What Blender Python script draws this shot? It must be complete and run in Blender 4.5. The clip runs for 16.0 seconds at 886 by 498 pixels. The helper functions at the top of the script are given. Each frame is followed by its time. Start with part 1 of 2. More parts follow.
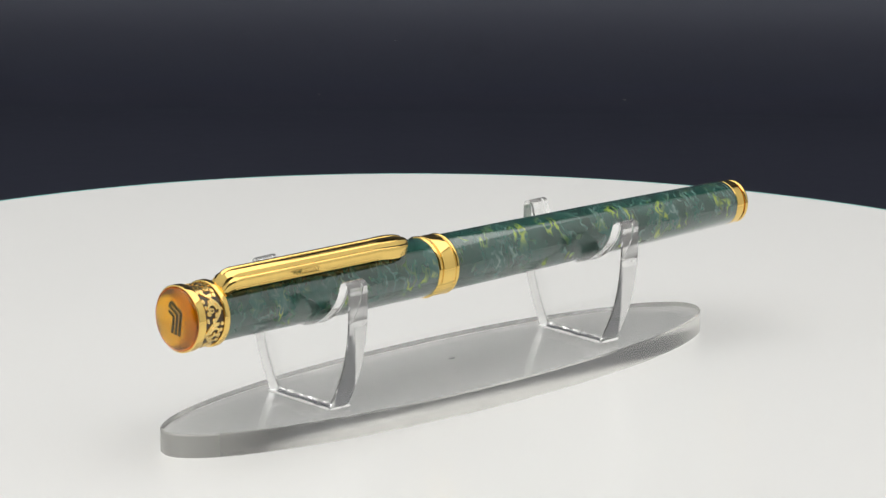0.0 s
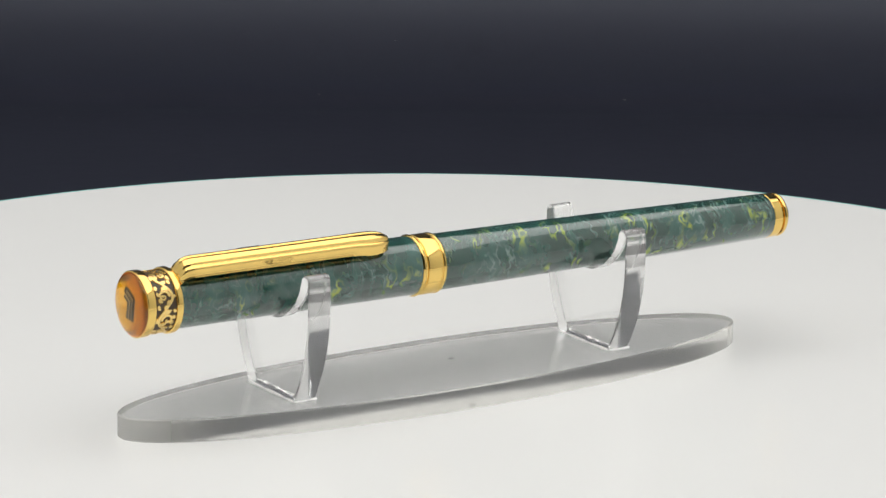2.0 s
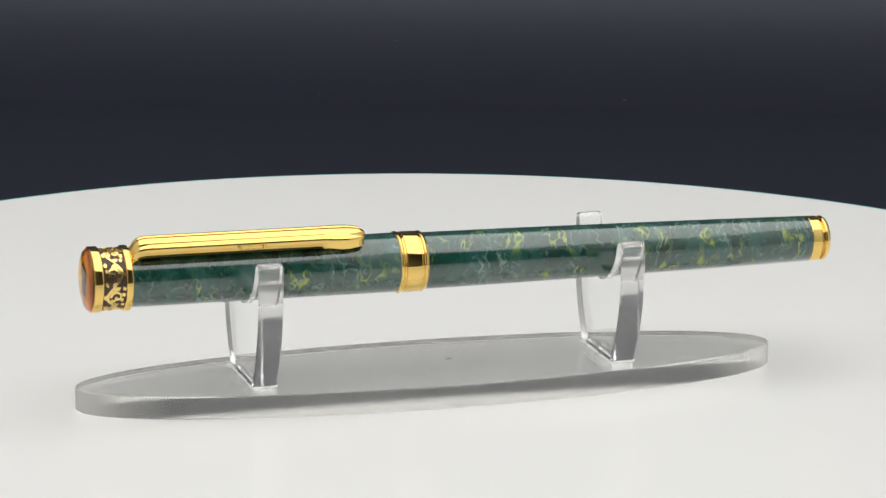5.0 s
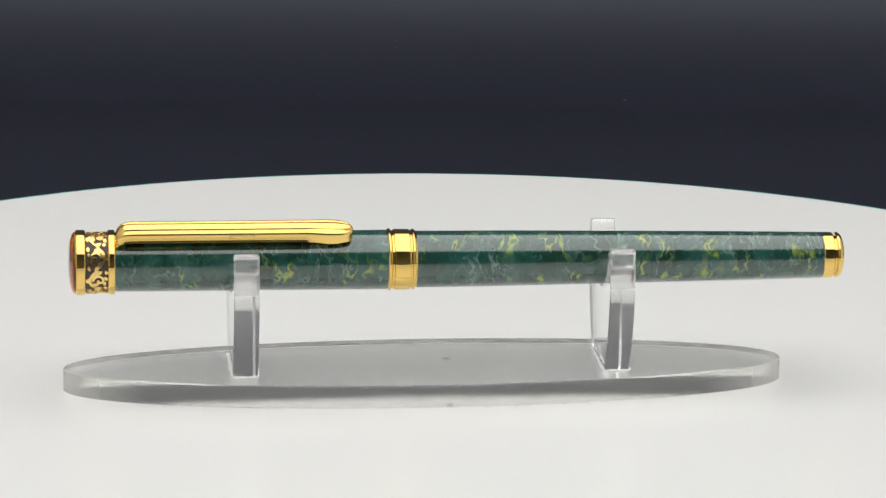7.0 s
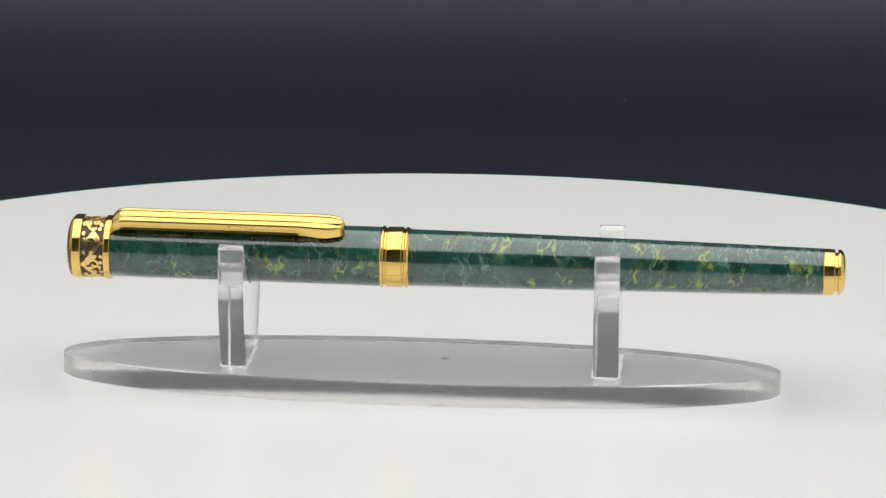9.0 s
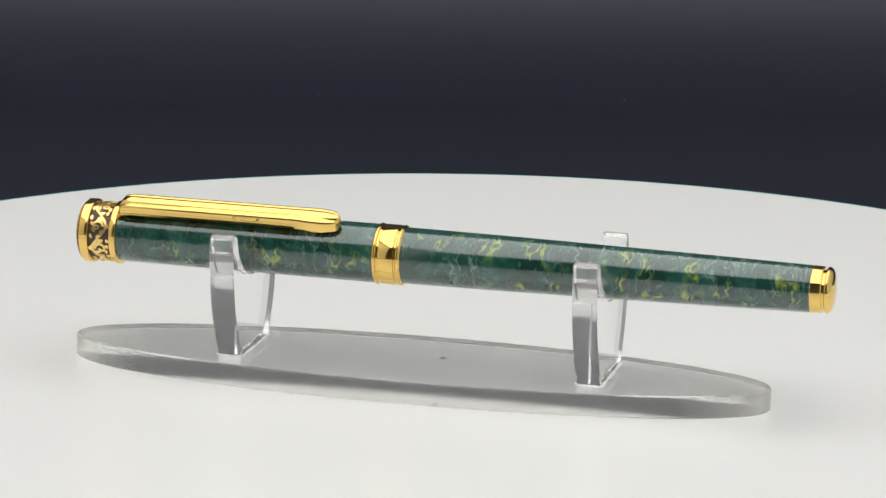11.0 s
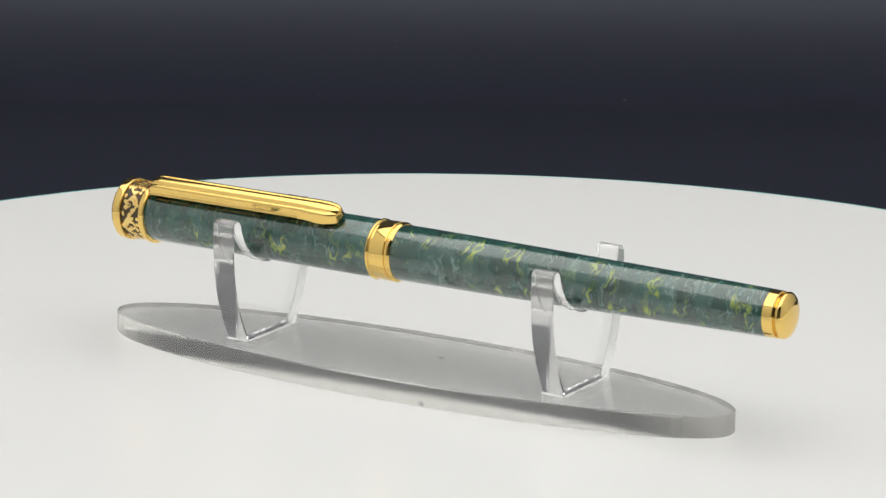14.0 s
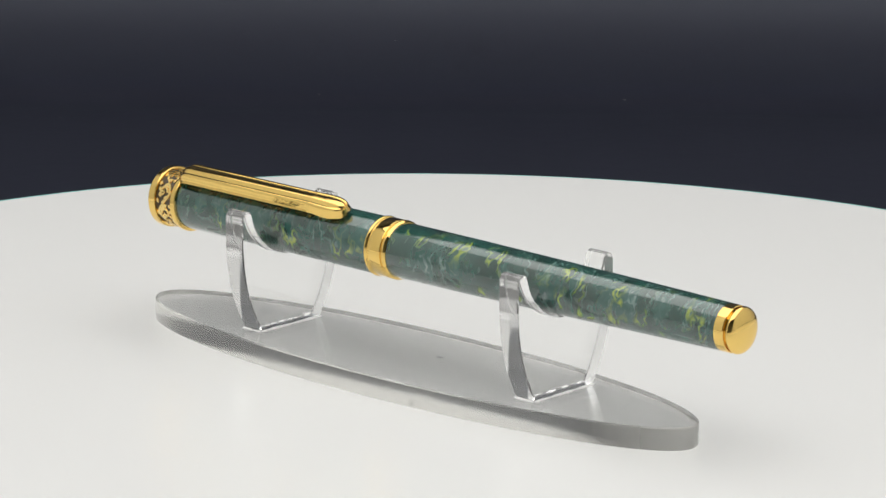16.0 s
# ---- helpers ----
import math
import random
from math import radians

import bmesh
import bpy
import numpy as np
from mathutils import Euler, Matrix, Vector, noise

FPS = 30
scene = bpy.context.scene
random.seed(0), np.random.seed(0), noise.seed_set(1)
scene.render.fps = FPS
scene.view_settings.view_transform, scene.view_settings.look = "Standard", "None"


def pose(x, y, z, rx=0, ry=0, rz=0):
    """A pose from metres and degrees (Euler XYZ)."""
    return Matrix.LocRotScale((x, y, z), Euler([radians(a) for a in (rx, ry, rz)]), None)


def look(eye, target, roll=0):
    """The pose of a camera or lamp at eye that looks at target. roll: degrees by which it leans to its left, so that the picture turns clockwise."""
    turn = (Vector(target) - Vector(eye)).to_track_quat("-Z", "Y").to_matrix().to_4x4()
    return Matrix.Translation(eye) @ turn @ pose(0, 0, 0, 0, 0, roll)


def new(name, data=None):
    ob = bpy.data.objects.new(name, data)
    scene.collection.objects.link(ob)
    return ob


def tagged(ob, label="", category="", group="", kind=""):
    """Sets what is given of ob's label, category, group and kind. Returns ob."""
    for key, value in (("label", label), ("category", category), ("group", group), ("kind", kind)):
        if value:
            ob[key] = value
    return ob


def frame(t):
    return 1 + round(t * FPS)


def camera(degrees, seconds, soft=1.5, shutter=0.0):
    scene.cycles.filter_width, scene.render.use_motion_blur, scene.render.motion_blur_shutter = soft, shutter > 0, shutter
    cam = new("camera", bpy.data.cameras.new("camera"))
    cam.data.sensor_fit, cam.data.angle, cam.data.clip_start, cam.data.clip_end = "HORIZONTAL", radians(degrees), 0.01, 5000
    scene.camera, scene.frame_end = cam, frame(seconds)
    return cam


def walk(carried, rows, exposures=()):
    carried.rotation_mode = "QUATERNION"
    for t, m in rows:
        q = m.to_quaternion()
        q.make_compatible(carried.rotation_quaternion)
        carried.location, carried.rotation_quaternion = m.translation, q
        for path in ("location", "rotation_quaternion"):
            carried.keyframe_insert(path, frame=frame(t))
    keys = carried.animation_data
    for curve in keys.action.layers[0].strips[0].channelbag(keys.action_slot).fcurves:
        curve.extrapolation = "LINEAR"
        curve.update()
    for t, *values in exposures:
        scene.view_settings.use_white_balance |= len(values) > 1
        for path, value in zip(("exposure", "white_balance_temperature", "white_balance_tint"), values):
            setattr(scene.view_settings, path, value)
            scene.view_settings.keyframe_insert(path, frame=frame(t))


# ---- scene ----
MM = 0.001
TAU = 2 * math.pi

# ---- camera: a long lens on a tripod, standing still ----
EYE, AIM = (0.0, -0.6818, 0.1944), (-0.00107, -0.02034, 0.02909)
cam = camera(13.0, 16.0)
walk(cam, [(0.0, look(EYE, AIM, 0.687)), (16.0, look(EYE, AIM, 0.687))])

# ---- light: a large softbox overhead in a dark room ----
scene.view_settings.exposure = 0.0
world = bpy.data.worlds.new("room_air")
world.use_nodes = True
world.node_tree.nodes["Background"].inputs[0].default_value = (0.55, 0.6, 0.7, 1)
world.node_tree.nodes["Background"].inputs[1].default_value = 0.02
scene.world = world


def softbox(name, eye, target, sx, sy, watts, colour):
    lamp = bpy.data.lights.new(name, "AREA")
    lamp.shape, lamp.size, lamp.size_y, lamp.energy, lamp.color = "RECTANGLE", sx, sy, watts, colour
    ob = new(name, lamp)
    ob.matrix_world = look(eye, target)
    return ob


softbox("softbox_top", (0.0, -0.09, 0.60), (0.0, -0.09, 0.0), 0.98, 1.02, 5.6, (1.0, 0.99, 0.97))


# ---- materials ----
def material(name):
    m = bpy.data.materials.new(name)
    m.use_nodes = True
    return m, m.node_tree, m.node_tree.nodes["Principled BSDF"]


def put(nt, kind, **values):
    n = nt.nodes.new(kind)
    for key, value in values.items():
        n.inputs[key.replace("_", " ")].default_value = value
    return n


def wire(nt, a, out, b, inp):
    nt.links.new(a.outputs[out], b.inputs[inp])


def ramp(nt, source, out, stops):
    r = nt.nodes.new("ShaderNodeValToRGB")
    e = r.color_ramp.elements
    while len(e) < len(stops):
        e.new(0.5)
    for k, (at, colour) in enumerate(stops):
        e[k].position, e[k].color = at, (*colour, 1)
    wire(nt, source, out, r, "Fac")
    return r


def mix(nt, fac, a, b):
    """fac, a, b: (node, output) or a value."""
    n = nt.nodes.new("ShaderNodeMix")
    n.data_type = "RGBA"
    for k, v in ((0, fac), (6, a), (7, b)):
        if isinstance(v, tuple) and not isinstance(v[0], (int, float)):
            nt.links.new(v[0].outputs[v[1]], n.inputs[k])
        else:
            n.inputs[k].default_value = (*v, 1) if isinstance(v, tuple) else v
    return n


def coords(nt):
    return nt.nodes.new("ShaderNodeTexCoord")


def bump(nt, bsdf, source, out, strength, distance):
    b = put(nt, "ShaderNodeBump", Strength=strength, Distance=distance)
    wire(nt, source, out, b, "Height")
    wire(nt, b, "Normal", bsdf, "Normal")


def gold_material(name, colour, rough):
    m, nt, b = material(name)
    c = coords(nt)
    n1 = put(nt, "ShaderNodeTexNoise", Scale=900.0, Detail=4.0)
    n2 = put(nt, "ShaderNodeTexNoise", Scale=140.0, Detail=2.0)
    for n in (n1, n2):
        wire(nt, c, "Object", n, "Vector")
    r = ramp(nt, n2, "Fac", [(0.3, (rough * 0.8,) * 3), (0.75, (rough * 1.5,) * 3)])
    wire(nt, r, "Color", b, "Roughness")
    col = mix(nt, (n1, "Fac"), tuple(0.94 * v for v in colour), colour)
    wire(nt, col, 2, b, "Base Color")
    b.inputs["Metallic"].default_value = 1.0
    bump(nt, b, n1, "Fac", 0.06, 0.00004)
    return m


def acrylic_material(name, colour, rough, vary=0.02, clear=1.0, marks=0.0, stretch=(60, 60, 2200), lit_tips=None):
    m, nt, b = material(name)
    c = coords(nt)
    n = put(nt, "ShaderNodeTexNoise", Scale=260.0, Detail=5.0)
    wire(nt, c, "Object", n, "Vector")
    r = ramp(nt, n, "Fac", [(0.45, (rough,) * 3), (0.8, (rough + vary,) * 3)])
    wire(nt, r, "Color", b, "Roughness")
    b.inputs["Base Color"].default_value = (*colour, 1)
    b.inputs["Transmission Weight"].default_value = clear
    b.inputs["IOR"].default_value = 1.49
    if marks:
        # tool marks left by the cutter, long along the edge and fine across it
        mp = put(nt, "ShaderNodeMapping", Rotation=(radians(4), radians(7), 0.0), Scale=stretch)
        wire(nt, c, "Object", mp, "Vector")
        t1 = put(nt, "ShaderNodeTexNoise", Scale=1.0, Detail=4.0, Roughness=0.65, Distortion=0.3)
        wire(nt, mp, "Vector", t1, "Vector")
        bump(nt, b, t1, "Fac", marks, 0.00012)
    if lit_tips:
        # milkier towards the oval's tips, standing in for light gathered along the plate
        axes = nt.nodes.new("ShaderNodeSeparateXYZ")
        wire(nt, c, "Object", axes, 0)
        off = nt.nodes.new("ShaderNodeMath")
        off.operation = "ABSOLUTE"
        wire(nt, axes, "X", off, 0)
        milky = put(nt, "ShaderNodeMapRange")
        for k, v in ((1, lit_tips[0] * MM), (2, lit_tips[1] * MM), (3, clear), (4, lit_tips[2])):
            milky.inputs[k].default_value = v
        wire(nt, off, 0, milky, 0)
        wire(nt, milky, 0, b, "Transmission Weight")
    return m


# yellow-green clumps in the resin: along the pen (mm), round it (degrees over the horizon), size (mm)
CLUMPS = [(-47.9, -17, 1.2), (-46.4, -44, 1.0), (-30.4, -11, 1.5), (-30.2, 14, 0.9), (-18.3, -24, 1.4), (-16.0, -4, 0.9), (-13.2, 3, 0.8), (-3.3, 62, 0.7), (0.2, 44, 0.9), (9.2, 43, 1.4), (11.1, 58, 1.2), (17.6, 54, 1.6), (19.1, 36, 1.0), (8.9, -31, 1.1), (15.7, -39, 0.9), (34.4, 56, 1.1), (37.6, 36, 1.0), (37.8, 10, 0.8), (45.5, 42, 1.3), (47.5, 9, 0.9), (34.0, -14, 1.0), (37.6, -30, 1.0), (40.1, -38, 0.7), (45.7, -26, 1.0), (52.0, -10, 1.1), (56.7, -37, 0.9), (61.2, 29, 1.1), (63.8, 9, 1.0), (64.8, -24, 0.9), (21.6, -31, 0.8)]


def marble_material(name, gloss_blur, lines, pale, index):
    m, nt, b = material(name)
    c = coords(nt)

    def noise_at(src, out, scale, detail=4.0, rough=0.6, shift=0.0, stretch=(1, 1, 1)):
        mp = put(nt, "ShaderNodeMapping", Location=(shift, shift * 1.7, shift * 0.6), Scale=stretch)
        wire(nt, src, out, mp, "Vector")
        n = put(nt, "ShaderNodeTexNoise", Scale=scale, Detail=detail, Roughness=rough)
        wire(nt, mp, "Vector", n, "Vector")
        return n

    def warped(scale, amount):
        w = noise_at(c, "Object", scale, 3.0)
        off = nt.nodes.new("ShaderNodeVectorMath")
        off.operation = "MULTIPLY_ADD"
        wire(nt, w, "Color", off, 0)
        off.inputs[1].default_value = (amount,) * 3
        wire(nt, c, "Object", off, 2)
        return off

    def times(x, xo, y, yo):
        n = nt.nodes.new("ShaderNodeMath")
        n.operation = "MULTIPLY"
        wire(nt, x, xo, n, 0)
        wire(nt, y, yo, n, 1)
        return n

    soft = warped(230.0, 0.005)
    cloud = noise_at(soft, 0, 170.0, 4.0, 0.55, 0.0, (1.5, 0.7, 0.7))
    ground = ramp(nt, cloud, "Fac", [(0.34, (0.004, 0.036, 0.024)), (0.48, (0.006, 0.059, 0.043)), (0.60, (0.012, 0.080, 0.062)), (0.74, (0.036, 0.116, 0.095))])
    # pale feathers and hair-fine threads that run mostly round the body, in patches
    swirl = warped(150.0, 0.0065)
    wisp = noise_at(swirl, 0, 210.0, 2.5, 0.5, 0.31, (1.7, 0.6, 0.6))
    thread = ramp(nt, wisp, "Fac", [(0.470, (0, 0, 0)), (0.495, (pale,) * 3), (0.505, (pale,) * 3), (0.515, (0, 0, 0))])
    tp = noise_at(soft, 0, 150.0, 3.0, 0.6, 0.77)
    tmask = ramp(nt, tp, "Fac", [(0.45, (0, 0, 0)), (0.62, (1, 1, 1))])
    a1 = mix(nt, (times(thread, "Color", tmask, "Color"), 0), (ground, "Color"), (0.25, 0.36, 0.335))
    hair = noise_at(swirl, 0, 420.0, 2.0, 0.5, 0.93, (1.5, 0.55, 0.55))
    hairs = ramp(nt, hair, "Fac", [(0.487, (0, 0, 0)), (0.5, (0.5, 0.5, 0.5)), (0.513, (0, 0, 0))])
    hp = noise_at(soft, 0, 120.0, 2.0, 0.5, 0.42)
    hmask = ramp(nt, hp, "Fac", [(0.48, (0, 0, 0)), (0.62, (1, 1, 1))])
    a = mix(nt, (times(hairs, "Color", hmask, "Color"), 0), (a1, 2), (0.26, 0.38, 0.30))
    # clumps of yellow-green, feathered
    torn = warped(400.0, 0.0024)
    last = None
    for x, turn, size in CLUMPS:
        r = 5.33 if x < -6 else 5.18 - 0.0129 * x
        d = nt.nodes.new("ShaderNodeVectorMath")
        d.operation = "DISTANCE"
        wire(nt, torn, 0, d, 0)
        d.inputs[1].default_value = (x * MM + 0.0013, -r * MM * math.cos(radians(turn)) + 0.0013, r * MM * math.sin(radians(turn)) + 0.0013)
        g = put(nt, "ShaderNodeMapRange")
        g.inputs[1].default_value, g.inputs[2].default_value, g.inputs[3].default_value, g.inputs[4].default_value = size * MM * 0.65, size * MM * 1.8, 1.0, 0.0
        wire(nt, d, "Value", g, 0)
        if last:
            mx = nt.nodes.new("ShaderNodeMath")
            mx.operation = "MAXIMUM"
            wire(nt, last, 0, mx, 0)
            wire(nt, g, 0, mx, 1)
            last = mx
        else:
            last = g
    # smaller strands at random, thicker on the far side
    patch = noise_at(soft, 0, 170.0, 2.0, 0.5, 0.53)
    rnd = ramp(nt, patch, "Fac", [(0.54, (0, 0, 0)), (0.66, (0.8, 0.8, 0.8))])
    side = nt.nodes.new("ShaderNodeSeparateXYZ")
    wire(nt, c, "Object", side, 0)
    far = put(nt, "ShaderNodeMapRange")
    far.inputs[1].default_value, far.inputs[2].default_value = -0.0015, 0.001
    far.inputs[3].default_value = 0.3
    wire(nt, side, "Y", far, 0)
    mx = nt.nodes.new("ShaderNodeMath")
    mx.operation = "MAXIMUM"
    wire(nt, last, 0, mx, 0)
    wire(nt, times(rnd, "Color", far, 0), 0, mx, 1)
    vein = noise_at(swirl, 0, 330.0, 2.0, 0.5, 0.11, (1.4, 0.65, 0.65))
    fibre = ramp(nt, vein, "Fac", [(0.440, (0, 0, 0)), (0.480, (1, 1, 1)), (0.520, (1, 1, 1)), (0.560, (0, 0, 0))])
    tone = ramp(nt, vein, "Fac", [(0.45, (0.12, 0.20, 0.04)), (0.5, (0.30, 0.38, 0.035)), (0.55, (0.20, 0.31, 0.12))])
    d = mix(nt, (times(fibre, "Color", mx, 0), 0), (a, 2), (tone, "Color"))
    wire(nt, d, 2, b, "Base Color")
    b.inputs["Roughness"].default_value = 0.2
    b.inputs["Coat Weight"].default_value = 1.0
    b.inputs["Coat Roughness"].default_value = gloss_blur
    b.inputs["Coat IOR"].default_value = index
    # faint polishing lines along the pen
    fine = noise_at(c, "Object", 1.0, 3.0, 0.6, 0.2, (25, 2600, 2600))
    cb = put(nt, "ShaderNodeBump", Strength=lines, Distance=0.00008)
    wire(nt, fine, "Fac", cb, "Height")
    wire(nt, cb, "Normal", b, "Coat Normal")
    return m


def plain_material(name, colour, rough, grain=300.0, amount=0.08, relief=0.0, metal=0.0, coat=0.0, tint=(1, 1, 1)):
    m, nt, b = material(name)
    c = coords(nt)
    n1 = put(nt, "ShaderNodeTexNoise", Scale=grain, Detail=5.0)
    n2 = put(nt, "ShaderNodeTexNoise", Scale=grain / 14, Detail=2.0)
    for n in (n1, n2):
        wire(nt, c, "Object", n, "Vector")
    add = nt.nodes.new("ShaderNodeMath")
    wire(nt, n1, "Fac", add, 0)
    wire(nt, n2, "Fac", add, 1)
    r = ramp(nt, add, 0, [(0.35, tuple(v * (1 - amount) for v in colour)), (0.75, tuple(min(1, v * (1 + amount)) for v in colour))])
    wire(nt, r, "Color", b, "Base Color")
    b.inputs["Roughness"].default_value = rough
    b.inputs["Metallic"].default_value = metal
    b.inputs["Coat Weight"].default_value = coat
    b.inputs["Specular Tint"].default_value = (*tint, 1)
    if relief:
        bump(nt, b, n1, "Fac", 0.3, relief)
    return m


GOLD = gold_material("polished_gold", (0.835, 0.58, 0.18), 0.065)
RELIEF_GOLD = gold_material("cast_gold", (0.86, 0.63, 0.24), 0.2)
LACQUER = plain_material("dark_brown_enamel", (0.05, 0.033, 0.02), 0.4, 900.0, 0.3)
MARBLE = marble_material("green_marbled_resin", 0.05, 0.06, 0.42, 1.62)
BARREL_MARBLE = marble_material("green_marbled_barrel_resin", 0.10, 0.16, 0.6, 1.66)
ACRYLIC = acrylic_material("clear_acrylic", (0.97, 0.972, 0.97), 0.0)
# grey tint stands in for the shade under the base, which casts no shadow
SHADE_TINT = acrylic_material("shade_tinted_acrylic", (0.79, 0.79, 0.785), 0.02)
SAWN = acrylic_material("sawn_acrylic_edge", (0.95, 0.945, 0.905), 0.20, 0.0, 0.92, 0.10, (90, 90, 900), (50, 64, 0.62))
CUT = acrylic_material("cut_acrylic_edge", (0.96, 0.96, 0.955), 0.07, 0.06, 0.885, 0.06, (1800, 120, 120))
GLUE = plain_material("cloudy_glue", (0.8, 0.8, 0.79), 0.35, 1500.0, 0.06)
AMBER = acrylic_material("amber_resin", (0.975, 0.75, 0.035), 0.0)
REDDENED_RIM = plain_material("red_orange_light_tint", (0.62, 0.12, 0.01), 0.3, 800.0, 0.15)
FOIL = plain_material("golden_foil", (0.76, 0.47, 0.018), 0.24, 800.0, 0.1, metal=1.0)
INK = plain_material("black_ink", (0.012, 0.01, 0.008), 0.5, 900.0, 0.2)
WHITE = plain_material("white_gloss_laminate", (0.80, 0.80, 0.79), 0.26, 40.0, 0.012)
EDGE = plain_material("sea_green_glass_edge", (0.25, 0.62, 0.58), 0.15, 200.0, 0.1)
FABRIC = plain_material("white_tent_fabric", (0.82, 0.82, 0.81), 0.8, 500.0, 0.03, 0.0002)
NAVY = plain_material("navy_black_paper", (0.0140, 0.0155, 0.0252), 0.43, 160.0, 0.12, 0.0002, tint=(0.84, 0.88, 1.0))
DARK = plain_material("matt_black_cloth", (0.02, 0.02, 0.022), 0.9, 60.0, 0.2)
ROOM = plain_material("grey_room_paint", (0.62, 0.61, 0.59), 0.85, 60.0, 0.08)
LINT = plain_material("pale_lint", (0.11, 0.11, 0.115), 0.9, 3000.0, 0.2)
SPECK = plain_material("grey_grit", (0.08, 0.08, 0.08), 0.7, 3000.0, 0.2)


# ---- mesh helpers ----
def part(name, bm, mat, parent, label="", smooth=40):
    """Links a bmesh as one mesh object, under a thing or a part."""
    bmesh.ops.recalc_face_normals(bm, faces=bm.faces[:])
    me = bpy.data.meshes.new(name)
    bm.to_mesh(me)
    bm.free()
    me.materials.append(mat)
    if smooth:
        me.shade_smooth()
        me.set_sharp_from_angle(angle=radians(smooth))
    ob = new(name, me)
    if parent:
        ob.parent = parent
    if label:
        tagged(ob, label)
    return ob


def lathe(profile, steps=96, closed=True):
    """A body turned about the x axis from (x, radius) in millimetres."""
    bm = bmesh.new()
    rings = []
    for x, r in profile:
        if r < 1e-6:
            rings.append([bm.verts.new((x * MM, 0, 0))])
        else:
            rings.append([bm.verts.new((x * MM, r * MM * math.cos(TAU * k / steps), r * MM * math.sin(TAU * k / steps))) for k in range(steps)])
    pairs = list(zip(rings, rings[1:]))
    if closed:
        pairs.append((rings[-1], rings[0]))
    for a, b in pairs:
        for k in range(steps):
            j = (k + 1) % steps
            if len(a) == 1 and len(b) == 1:
                break
            if len(a) == 1:
                bm.faces.new((a[0], b[k], b[j]))
            elif len(b) == 1:
                bm.faces.new((a[k], a[j], b[0]))
            else:
                bm.faces.new((a[k], a[j], b[j], b[k]))
    return bm


def arc(cx, cr, rad, a0, a1, n=6):
    """Points (x, radius) on an arc, angles in degrees."""
    return [(cx + rad * math.cos(radians(a0 + (a1 - a0) * k / n)), cr + rad * math.sin(radians(a0 + (a1 - a0) * k / n))) for k in range(n + 1)]


def slab(outline, low, high, edge, plane="xy", rounds=1):
    """A plate of an outline (millimetres, counter-clockwise) with rounded rims, between two heights along its normal."""
    bm = bmesh.new()
    n = len(outline)
    norm = []
    for k in range(n):
        (ax, ay), (bx, by) = outline[k - 1], outline[(k + 1) % n]
        tx, ty = bx - ax, by - ay
        ln = math.hypot(tx, ty) or 1
        norm.append((ty / ln, -tx / ln))
    levels = []
    for k in range(rounds + 1):
        a = radians(90 * k / rounds)
        levels.append((low + edge * (1 - math.sin(a)), edge * (1 - math.cos(a))))
    levels = levels[::-1] + [(low + high - z, i) for z, i in levels]
    rings = []
    for z, inset in levels:
        ring = []
        for (x, y), (nx, ny) in zip(outline, norm):
            px, py = x - nx * inset, y - ny * inset
            co = (px, py, z) if plane == "xy" else (z, px, py)
            ring.append(bm.verts.new([v * MM for v in co]))
        rings.append(ring)
    for a, b in zip(rings, rings[1:]):
        for k in range(n):
            bm.faces.new((a[k], a[(k + 1) % n], b[(k + 1) % n], b[k]))
    bm.faces.new(rings[0][::-1])
    bm.faces.new(rings[-1])
    return bm


def ellipse(a, b, n=160, cx=0.0, cy=0.0):
    return [(cx + a * math.cos(TAU * k / n), cy + b * math.sin(TAU * k / n)) for k in range(n)]


def tube_z(r, low, high, bevel=0.4, n=160):
    return slab(ellipse(r, r, n), low, high, bevel)


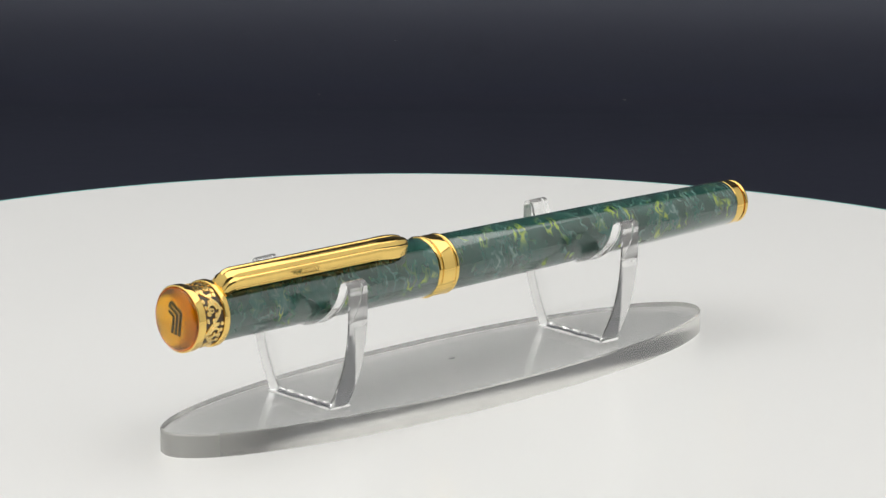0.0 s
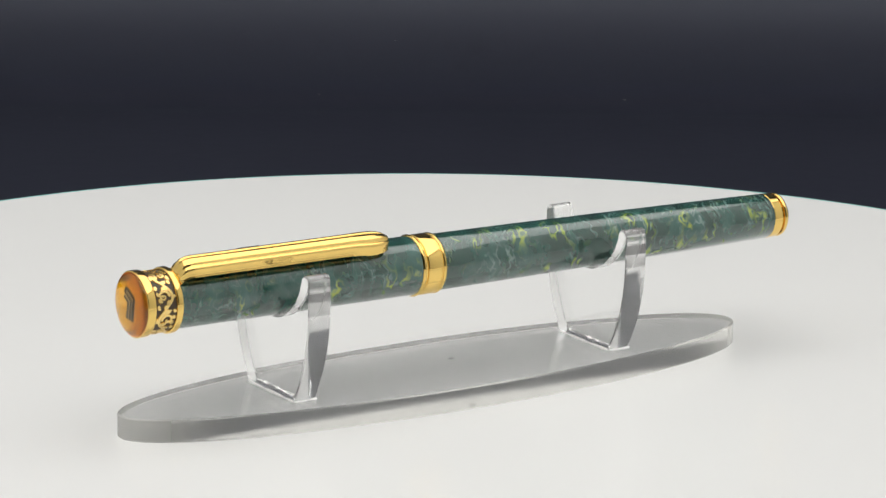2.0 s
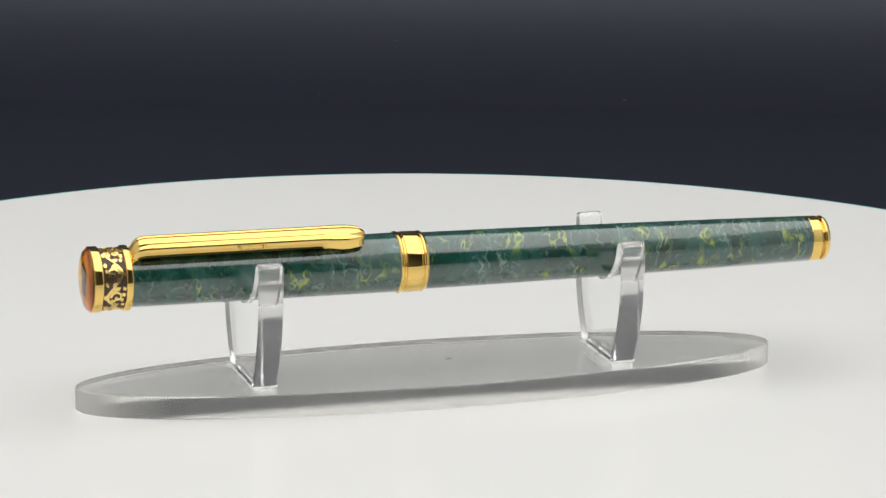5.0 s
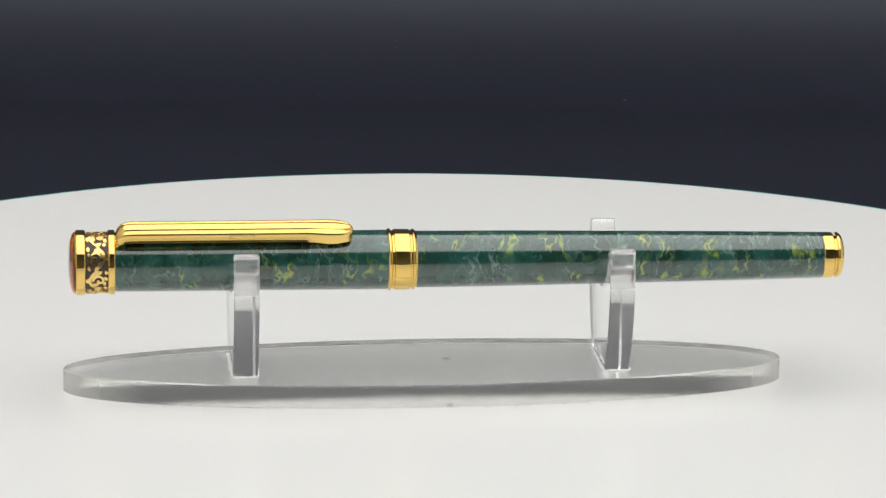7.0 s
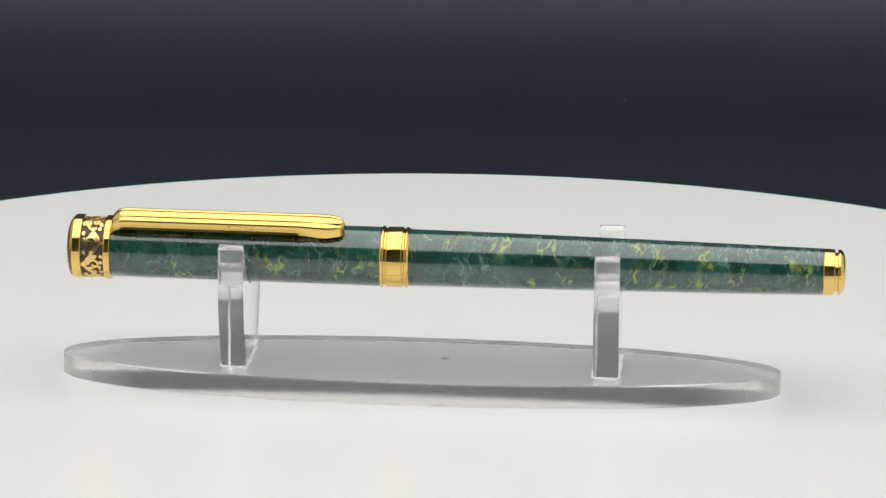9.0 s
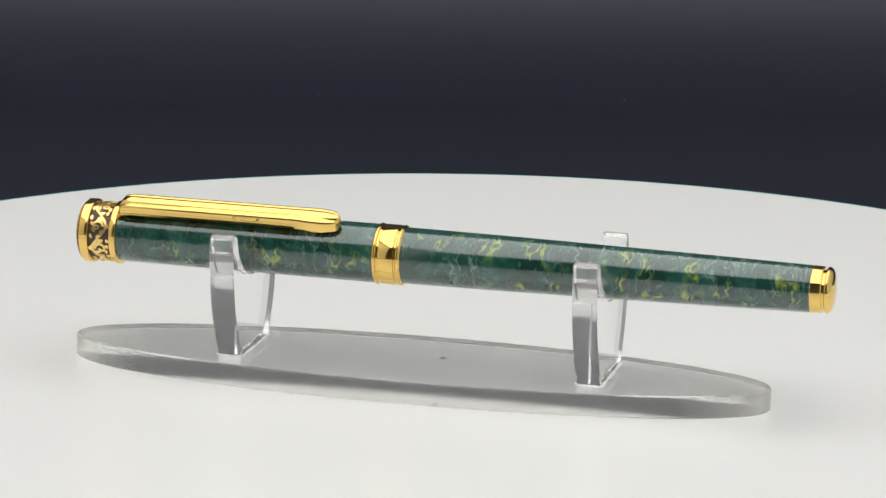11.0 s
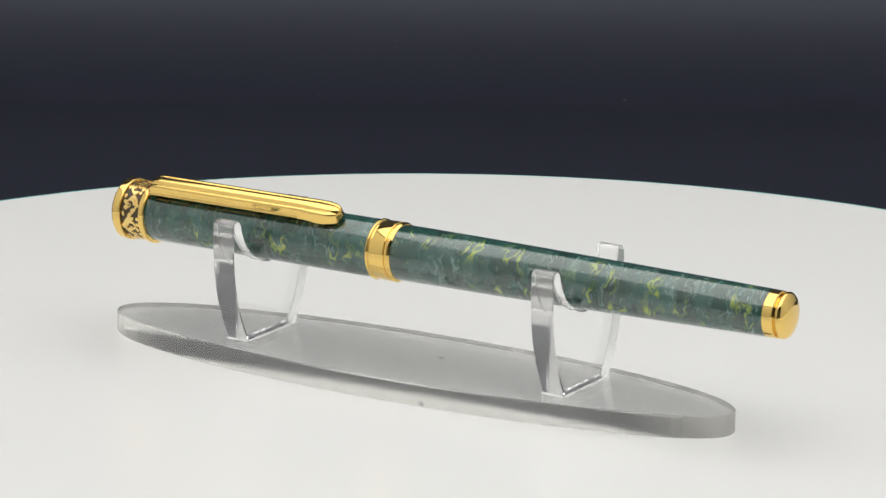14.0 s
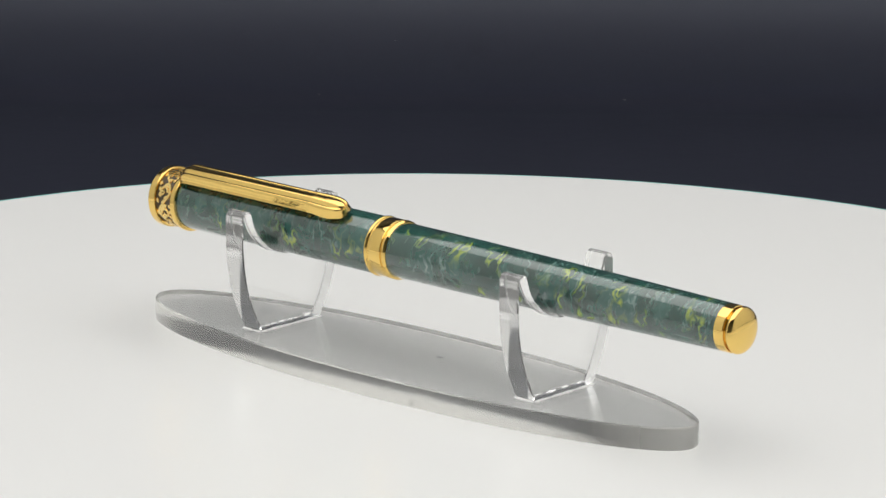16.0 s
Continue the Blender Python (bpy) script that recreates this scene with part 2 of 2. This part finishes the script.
# ---- the setting ----
def build_setting():
    # table and backdrop are one sheet of paper that sweeps up behind
    bm = bmesh.new()
    line = [(-1.58, -0.045), (-0.6, -0.045), (0.0, -0.045), (0.44, -0.045)]
    line += [(0.44 + 0.083 * math.sin(radians(a)), -0.045 + 0.083 * (1 - math.cos(radians(a)))) for a in range(2, 91, 2)]
    line += [(0.523, 1.5)]
    cols = []
    for y, z in line:
        cols.append([bm.verts.new((x, y, z)) for x in (-1.5, -0.6, 0.0, 0.6, 1.5)])
    for a, b in zip(cols, cols[1:]):
        for k in range(4):
            bm.faces.new((a[k], a[k + 1], b[k + 1], b[k]))
    me_ob = part("backdrop", bm, NAVY, None, smooth=60)
    tagged(me_ob, "dark navy-black paper sweep behind and under the turntable", "backdrop", kind="structure")

    def panel(name, lo, hi, mat, label, category):
        b2 = bmesh.new()
        bmesh.ops.create_cube(b2, size=1.0)
        for v in b2.verts:
            v.co = Vector([lo[k] + (v.co[k] + 0.5) * (hi[k] - lo[k]) for k in range(3)])
        ob = part(name, b2, mat, None, smooth=0)
        tagged(ob, label, category, kind="structure")

    # the photo tent: white sides and top, open to the camera
    panel("wall_west", (-0.54, -0.62, -0.04), (-0.52, 0.515, 0.63), FABRIC, "white fabric side of the photo tent", "wall")
    panel("wall_east", (0.52, -0.62, -0.04), (0.54, 0.515, 0.63), FABRIC, "white fabric side of the photo tent", "wall")
    panel("ceiling", (-0.54, -0.62, 0.635), (0.54, 0.515, 0.65), FABRIC, "white fabric top of the photo tent", "ceiling")
    panel("floor", (-0.515, -0.62, -0.0445), (0.515, 0.24, -0.0405), FABRIC, "white board under the turntable", "floor")
    # the dim room around it
    black = "plain grey wall of the dim room"
    panel("wall_room_west", (-1.55, -1.6, -0.05), (-1.5, 0.7, 1.5), ROOM, black, "wall")
    panel("wall_room_east", (1.5, -1.6, -0.05), (1.55, 0.9, 1.5), ROOM, black, "wall")
    panel("wall_room_south", (-1.55, -1.65, -0.05), (1.55, -1.6, 1.5), ROOM, black, "wall")
    panel("ceiling_room", (-1.55, -1.65, 1.505), (1.55, 0.9, 1.55), ROOM, "plain grey ceiling of the dim room", "ceiling")


def build_turntable():
    table = tagged(new("turntable"), "round white gloss turntable with a sea-green glass edge", "turntable")
    part("disc", slab(ellipse(165.4, 165.4, 256), -6.0, 0.0, 0.25), WHITE, table)
    ring = bmesh.new()
    n = 256
    loops = []
    for r, z in ((165.45, -0.15), (166.3, -0.15), (166.7, -0.5), (166.7, -5.6), (166.3, -6.0), (165.45, -6.0)):
        loops.append([ring.verts.new((r * MM * math.cos(TAU * k / n), r * MM * math.sin(TAU * k / n), z * MM)) for k in range(n)])
    for a, b in zip(loops, loops[1:] + loops[:1]):
        for k in range(n):
            ring.faces.new((a[k], a[(k + 1) % n], b[(k + 1) % n], b[k]))
    part("glass_edge", ring, EDGE, table, "sea-green glass edge")
    part("pedestal", tube_z(70, -40.5, -6.05, 2.0), DARK, table, "matt black pedestal")
    return table


# ---- pen stand ----
BASE_A, BASE_B, BASE_H = 65.1, 15.65, 4.24


def cradle_outline(notch):
    """Half profile of a cradle plate, mirrored: (y, z) in millimetres from the plate's middle."""
    outer = [(7.9, 4.3), (9.2, 6.6), (10.6, 9.6), (11.7, 12.8), (12.4, 16.0), (12.8, 19.2), (12.95, 22.4), (12.9, 25.4)]
    tip = [(11.6 + 1.3 * math.cos(radians(a)), 26.3 + 1.3 * math.sin(radians(a))) for a in (10, 35, 60, 85, 110, 135, 160)]
    inner = [(9.9, 25.2), (9.2, 23.6), (8.2, 22.1), (6.9, 20.7), (5.4, 19.5), (3.7, 18.65), (1.9, 18.15)]
    lift = notch - 18.0
    inner = [(y, z + lift * max(0.0, 1 - (z - 18.0) / 8.0)) for y, z in inner]
    half = outer + tip + inner
    whole = half + [(0.0, notch)] + [(-y, z) for y, z in half[::-1]]
    return spline(whole)


def spline(pts, steps=4):
    """A finer open line through the points."""
    out = []
    for k in range(len(pts) - 1):
        p0, p1, p2, p3 = (Vector(pts[min(max(j, 0), len(pts) - 1)]) for j in (k - 1, k, k + 1, k + 2))
        for j in range(steps):
            t = j / steps
            out.append(tuple(0.5 * (2 * p1 + (p2 - p0) * t + (2 * p0 - 5 * p1 + 4 * p2 - p3) * t * t + (3 * p1 - p0 - 3 * p2 + p3) * t ** 3)))
    return out + [tuple(pts[-1])]


def rim_material(ob, mat, axis):
    """The sawn rim of a plate takes a material of its own; its two faces stay polished."""
    ob.data.materials.append(mat)
    for p in ob.data.polygons:
        p.material_index = 0 if abs(p.normal[axis]) > 0.9 else 1


def bead_along(line, seed):
    """A low bead of uneven thickness along a line (millimetres) on the base."""
    shift = 1.7 * seed
    bm = bmesh.new()
    rows = []
    for k, (x, y) in enumerate(line):
        (xa, ya), (xb, yb) = line[max(0, k - 1)], line[min(len(line) - 1, k + 1)]
        ln = math.hypot(xb - xa, yb - ya) or 1
        nx, ny = -(yb - ya) / ln, (xb - xa) / ln
        w = 0.27 * (1 + 0.3 * math.sin(0.55 * k + shift) + 0.2 * math.sin(1.3 * k + 2 * shift)) * (0.2 if k in (0, len(line) - 1) else 1.0)
        rows.append([bm.verts.new([v * MM for v in (x + nx * w * math.cos(a), y + ny * w * math.cos(a), BASE_H + 0.005 + 0.8 * w * math.sin(a))]) for a in (0, 0.8, 1.57, 2.34, math.pi)])
    for p, q in zip(rows, rows[1:]):
        for j in range(5):
            bm.faces.new((p[j], p[(j + 1) % 5], q[(j + 1) % 5], q[j]))
    bm.faces.new(rows[0])
    bm.faces.new(rows[-1][::-1])
    return bm


def glue_bead(x, y0, y1, seed):
    return bead_along([(x, y0 + (y1 - y0) * k / 24) for k in range(25)], seed)


def glue_front(x, y, seed):
    return bead_along([(x - 2.3 + 4.6 * k / 10, y) for k in range(11)], seed)


def build_stand():
    stand = tagged(new("pen_stand"), "clear acrylic pen stand with an oval base and two cradles", "pen stand")
    base = part("base", slab(ellipse(BASE_A, BASE_B, 200), 0.05, BASE_H, 0.25), SHADE_TINT, stand, "thick oval clear acrylic base plate", 20)
    # no cast shadow; the shade beneath is in the grey of its faces
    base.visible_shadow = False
    rim_material(base, SAWN, 2)
    for x, notch in ((-32.9, 18.19), (33.85, 18.40)):
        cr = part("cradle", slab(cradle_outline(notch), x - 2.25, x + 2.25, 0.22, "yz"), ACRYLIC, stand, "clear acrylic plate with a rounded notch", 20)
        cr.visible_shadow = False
        rim_material(cr, CUT, 0)
        for k, (dx, dy) in enumerate(((-2.35, 0.0), (2.35, 0.0))):
            part("glue_bead", glue_bead(x + dx, -8.1, 8.1, int(x) + k), GLUE, cr, "pale glue bead along the foot", 60)
        part("glue_bead", glue_front(x, -8.35, int(x) + 7), GLUE, cr, "pale glue bead along the foot", 60)
    return stand


# ---- pen ----
PEN_R = 5.33


def build_pen():
    pen = tagged(new("fountain_pen"), "capped green marbled fountain pen with gold trim and amber cap jewel", "pen")
    cap = part("cap", lathe([(-60.4, 4.0), (-60.4, 5.3), (-12.0, 5.36), (-11.7, 5.3), (-11.7, 4.0)]), MARBLE, pen, "green marbled cap")
    barrel = part("barrel", lathe([(-6.9, 4.0), (-6.9, 5.05), (-6.6, 5.12), (10, 5.02), (30, 4.78), (50, 4.5), (67.0, 4.2), (67.3, 4.14), (67.3, 3.0)]), BARREL_MARBLE, pen, "tapered green marbled barrel")
    part("crown_ring", lathe([(-67.3, 5.64)] + arc(-67.12, 5.68, 0.18, 175, 90, 4) + [(-66.2, 5.86)] + arc(-65.9, 5.62, 0.25, 90, 0, 4) + [(-65.6, 4.8), (-66.4, 4.8), (-66.4, 5.64)]), GOLD, cap, "polished gold crown ring", 26)
    part("relief_band", lathe([(-65.4, 4.4), (-65.62, 5.3), (-61.6, 5.3), (-61.6, 4.4)]), LACQUER, cap, "dark brown recessed band")
    part("scrollwork", scrollwork(-65.5, -61.7, 5.3), RELIEF_GOLD, cap, "raised gold leaf scrollwork")
    part("collar_ring", lathe([(-61.62, 4.4), (-61.62, 5.55)] + arc(-61.35, 5.55, 0.26, 180, 90, 4) + [(-60.75, 5.82)] + arc(-60.6, 5.6, 0.22, 90, 0, 4) + [(-60.3, 5.36), (-60.3, 4.4)]), GOLD, cap, "polished gold collar ring", 26)
    part("cap_band", lathe([(-11.8, 4.6), (-11.8, 5.38)] + arc(-11.45, 5.32, 0.3, 150, 30, 5) + [(-11.05, 5.24), (-10.75, 5.22), (-10.62, 5.42), (-10.5, 5.47), (-7.95, 5.47), (-7.85, 5.42), (-7.75, 5.22), (-7.5, 5.22)] + arc(-7.15, 5.22, 0.3, 150, 30, 5) + [(-6.65, 5.2), (-6.65, 4.6)]), GOLD, cap, "polished gold cap band with two grooves", 26)
    jewel(cap)
    clip(cap)
    tail = part("tail_ring", lathe([(67.25, 3.2), (67.25, 4.1), (67.4, 4.2), (69.15, 4.14), (69.3, 4.0), (69.3, 3.2)]), GOLD, barrel, "polished gold tail ring", 26)
    part("tail_cap", lathe([(69.25, 3.5), (69.8, 3.5), (69.82, 3.95)] + arc(70.15, 3.78, 0.35, 150, 60, 5) + [(70.6, 3.9), (70.85, 3.6), (71.1, 2.9), (71.3, 1.8), (71.38, 0.8), (71.4, 0)] + [(69.25, 0)], closed=True), GOLD, barrel, "rounded polished gold end cap")
    return pen


def ribbon(bm, pts, widths, radius, height):
    """A raised ribbon along points (turn in mm along the girth, x) laid on a cylinder."""
    prev = None
    for k, (s, x) in enumerate(pts):
        (s0, x0), (s1, x1) = pts[max(0, k - 1)], pts[min(len(pts) - 1, k + 1)]
        ts, tx = s1 - s0, x1 - x0
        ln = math.hypot(ts, tx) or 1
        ns, nx = -tx / ln, ts / ln
        w = widths[k]
        row = []
        for side, h in ((-1, 0.0), (-0.75, height), (0.75, height), (1, 0.0)):
            a = (s + ns * w * side) / radius
            r = (radius + h) * MM
            row.append(bm.verts.new(((x + nx * w * side) * MM, r * math.cos(a), r * math.sin(a))))
        if prev:
            for j in range(3):
                bm.faces.new((prev[j], prev[j + 1], row[j + 1], row[j]))
        prev = row


def scrollwork(x0, x1, radius):
    """A running scroll: a waved stem, a spiral tendril in each bay, lobed leaves and buds that fill the rest."""
    bm = bmesh.new()
    rnd = random.Random(11)
    mid, girth, units = (x0 + x1) / 2, TAU * radius, 8
    step, low, high = girth / units, x0 + 0.22, x1 - 0.22

    def kept(x):
        return max(low, min(high, x))

    def leaf(s, x, turn, length, fat, rise):
        pts, wide = [], []
        for k in range(8):
            f = k / 7
            bend = turn + 0.7 * (f - 0.5)
            pts.append((s + length * f * math.cos(bend), kept(x + length * f * math.sin(bend))))
            wide.append(fat * (0.18 + math.sin(math.pi * min(1.0, f * 0.92 + 0.06)) * (1.0 if k % 2 else 0.72)))
        ribbon(bm, pts, wide, radius, rise)

    for u in range(units):
        s0, flip = u * step, 1 if u % 2 else -1
        n = 20
        wave = [(s0 + step * k / n, mid + flip * 1.3 * math.sin(math.pi * k / n)) for k in range(n + 1)]
        ribbon(bm, wave, [0.2 + 0.13 * math.sin(math.pi * k / n) for k in range(n + 1)], radius, 0.2)
        cs, cx = s0 + step * 0.5, mid - flip * 0.35
        curl = []
        for k in range(28):
            a = flip * (1.5 + k * 0.27)
            r = 1.12 * (1 - k / 31)
            curl.append((cs + r * math.cos(a), kept(cx + r * math.sin(a))))
        ribbon(bm, curl, [0.31 - 0.006 * k for k in range(28)], radius, 0.22)
        leaf(cs, cx, rnd.uniform(0, TAU), 0.5, 0.3, 0.26)
        for k in range(5):
            f = (k + 0.5) / 5
            side = -flip if k in (0, 4) else flip
            at = mid + flip * 1.3 * math.sin(math.pi * f)
            leaf(s0 + step * f, at, side * rnd.uniform(0.7, 1.9) + (math.pi if k % 2 else 0), rnd.uniform(1.0, 1.45), rnd.uniform(0.36, 0.5), rnd.uniform(0.16, 0.25))
        for k in range(4):
            leaf(s0 + step * (0.04 + 0.26 * k), mid - flip * rnd.uniform(1.25, 1.6), rnd.uniform(-0.5, 0.5), rnd.uniform(0.7, 1.0), rnd.uniform(0.32, 0.42), rnd.uniform(0.15, 0.22))
    return bm


def jewel(cap):
    dome = [(-65.5, 0.0), (-65.5, 4.2), (-66.6, 5.0), (-66.9, 5.5), (-67.3, 5.56)]
    dome += [(-67.3 - 1.3 * math.sin(radians(a)), 5.56 * math.cos(radians(a)) ** 0.72) for a in range(8, 88, 6)] + [(-68.6, 0.0)]
    amber = part("jewel", lathe(dome, closed=False), AMBER, cap, "domed amber resin cap jewel")
    amber.visible_shadow = False

    def swell(r):
        return -66.95 + 0.55 * (1 - (r / 5.0) ** 2)

    foil = [(swell(r), r) for r in (0.0, 0.7, 1.4, 2.1, 2.8, 3.5, 4.2, 4.7, 5.0)] + [(-66.7, 5.0), (-65.9, 0.0)]
    part("foil", lathe(foil, closed=False), FOIL, amber, "golden foil behind the jewel", 30)
    # added ring: its red stands in for light deepened by the thick amber rim
    part("rim_tint", lathe([(-66.9, 5.02), (-66.9, 5.4), (-67.05, 5.4), (-67.05, 5.02)]), REDDENED_RIM, amber, "added red-orange ring for light reddened at the jewel rim", 30)
    # plain bent bars in place of the emblem
    bm = bmesh.new()
    for k in range(3):
        y = 0.75 - 0.85 * k
        pts = [(y + 0.3, -2.5 - 0.1 * k), (y - 0.15, 0.35 + 0.45 * k), (y + 1.15 + 0.55 * k, 1.15 + 0.75 * k)]
        if k == 2:
            pts.append((y + 2.75, 1.75))
        fine = []
        for (ya, za), (yb, zb) in zip(pts, pts[1:]):
            fine += [(ya + (yb - ya) * j / 4, za + (zb - za) * j / 4) for j in range(4)]
        fine.append(pts[-1])
        for (ya, za), (yb, zb) in zip(fine, fine[1:]):
            d = Vector((yb - ya, zb - za)).normalized()
            nn = Vector((-d.y, d.x)) * 0.24
            quad = []
            for (yy, zz), sgn in (((ya, za), 1), ((yb, zb), 1), ((yb, zb), -1), ((ya, za), -1)):
                quad.append((yy + nn.x * sgn, zz + nn.y * sgn))
            low = [bm.verts.new(((swell(math.hypot(*q)) - 0.06) * MM, q[0] * MM, q[1] * MM)) for q in quad]
            top = [bm.verts.new(((swell(math.hypot(*q)) - 0.16) * MM, q[0] * MM, q[1] * MM)) for q in quad]
            bm.faces.new(top)
            bm.faces.new(low[::-1])
            for j in range(4):
                bm.faces.new((low[j], low[(j + 1) % 4], top[(j + 1) % 4], top[j]))
    part("emblem", bm, INK, amber, "plain black bent bars", 0)


CLIP_LEAN = 27.5


def clip(cap):
    """The clip, swept along x; its sections lie across (side, out from the axis)."""
    turn = Matrix.Rotation(radians(CLIP_LEAN), 4, "X")
    bm = bmesh.new()
    rows = []
    stations = [(-60.7, 1.75, 5.2, 0.5), (-60.3, 1.8, 6.3, 0.8), (-59.9, 1.95, 7.3, 1.1), (-59.3, 2.1, 8.0, 1.25), (-58.4, 2.2, 8.35, 1.3), (-57.5, 2.25, 8.45, 1.3), (-45.0, 2.25, 8.45, 1.3), (-35.0, 2.25, 8.45, 1.3), (-26.6, 2.25, 8.45, 1.3),
                (-26.0, 2.27, 8.45, 1.4), (-25.2, 2.3, 8.44, 1.75), (-24.3, 2.4, 8.4, 2.15), (-22.8, 2.45, 8.36, 2.35), (-21.2, 2.42, 8.3, 2.3), (-19.9, 2.2, 8.2, 2.1), (-19.0, 1.8, 8.05, 1.8), (-18.5, 1.25, 7.85, 1.4), (-18.25, 0.6, 7.6, 1.0), (-18.2, 0.2, 7.5, 0.8)]
    for x, w, top, deep in stations:
        k = w / 2.25
        flare = max(0.0, min(1.0, (2.0 - deep) / 0.5)) if x > -40 else 1.0
        foot = 2.2 + 0.4 * flare
        crest = [(-foot, -deep - 0.45 * flare), (-2.02, -0.98), (-1.97, -0.72), (-1.86, -0.46), (-1.62, -0.28), (-1.32, -0.24), (-1.15, -0.3), (-0.99, -0.24), (-0.83, -0.08), (-0.57, 0.06), (-0.36, 0.1), (-0.22, 0.11), (-0.08, 0.11)]
        crest += [(-y, z) for y, z in crest[::-1]]
        # added shape: the underside sinks close to the cap to shade the gap
        sunk = max(1.2, min(2.65, top - 5.75)) if -59.5 < x < -19.5 else 1.2
        shade_keel = [(1.9, -deep - 0.5 * flare), (1.5, -sunk), (-1.5, -sunk), (-1.9, -deep - 0.5 * flare)]
        rows.append([bm.verts.new(turn @ Vector((x * MM, y * k * MM, (top + z) * MM))) for y, z in crest + shade_keel])
    for a, b in zip(rows, rows[1:]):
        for k in range(len(a)):
            bm.faces.new((a[k], a[(k + 1) % len(a)], b[(k + 1) % len(a)], b[k]))
    bm.faces.new(rows[0])
    bm.faces.new(rows[-1][::-1])
    part("clip", bm, GOLD, cap, "long ribbed polished gold clip", 32)


# ---- build ----
build_setting()
turntable = build_turntable()
stand = build_stand()
pen = build_pen()


def build_speck(r):
    bm = bmesh.new()
    bmesh.ops.create_icosphere(bm, subdivisions=1, radius=r * MM)
    for v in bm.verts:
        v.co.z *= 0.25
        v.co.x *= 1.3
    return part("dust_speck", bm, SPECK, None)


specks = []
for x, y, z, r in ((-0.4, -1.65, 2.9, 0.64), (-53.15, -0.05, BASE_H, 0.22)):
    ob = tagged(build_speck(r), "tiny dark grit speck in the acrylic base", "speck", "specks on the stand")
    specks.append((ob, (x, y, z + 0.3 * r)))


for x, y, z, r in ((0.0519, 0.4563, -0.0434, 0.55), (-0.0394, 0.4577, -0.0431, 0.4), (-0.1139, 0.4291, -0.045, 0.4), (-0.0172, 0.485, -0.0318, 0.4)):
    lint = tagged(build_speck(r), "pale lint speck on the dark backdrop paper", "lint", "lint on the backdrop")
    lint.name = "lint_speck"
    lint.data.materials[0] = LINT
    lint.matrix_world = pose(x, y, z)


# ---- what moves: all turns with the turntable ----
def angle(t):
    return 1.12 - 5.3185 * (t - 8) - 0.00255 * (t - 8) ** 2


def turning(thing, x, y, z, tilt=0.0):
    rows = []
    for k in range(33):
        t = k * 0.5
        rows.append((t, pose(0, 0, 0, 0, 0, angle(t)) @ pose(x * MM, y * MM, z * MM, 0, tilt)))
    walk(thing, rows)


def motions():
    turning(turntable, 0, 0, 0)
    turning(stand, -4.67, -4.4, 0)
    turning(pen, 0, -4.67, 23.36, 0.27)
    for ob, (x, y, z) in specks:
        turning(ob, x, y, z)


motions()
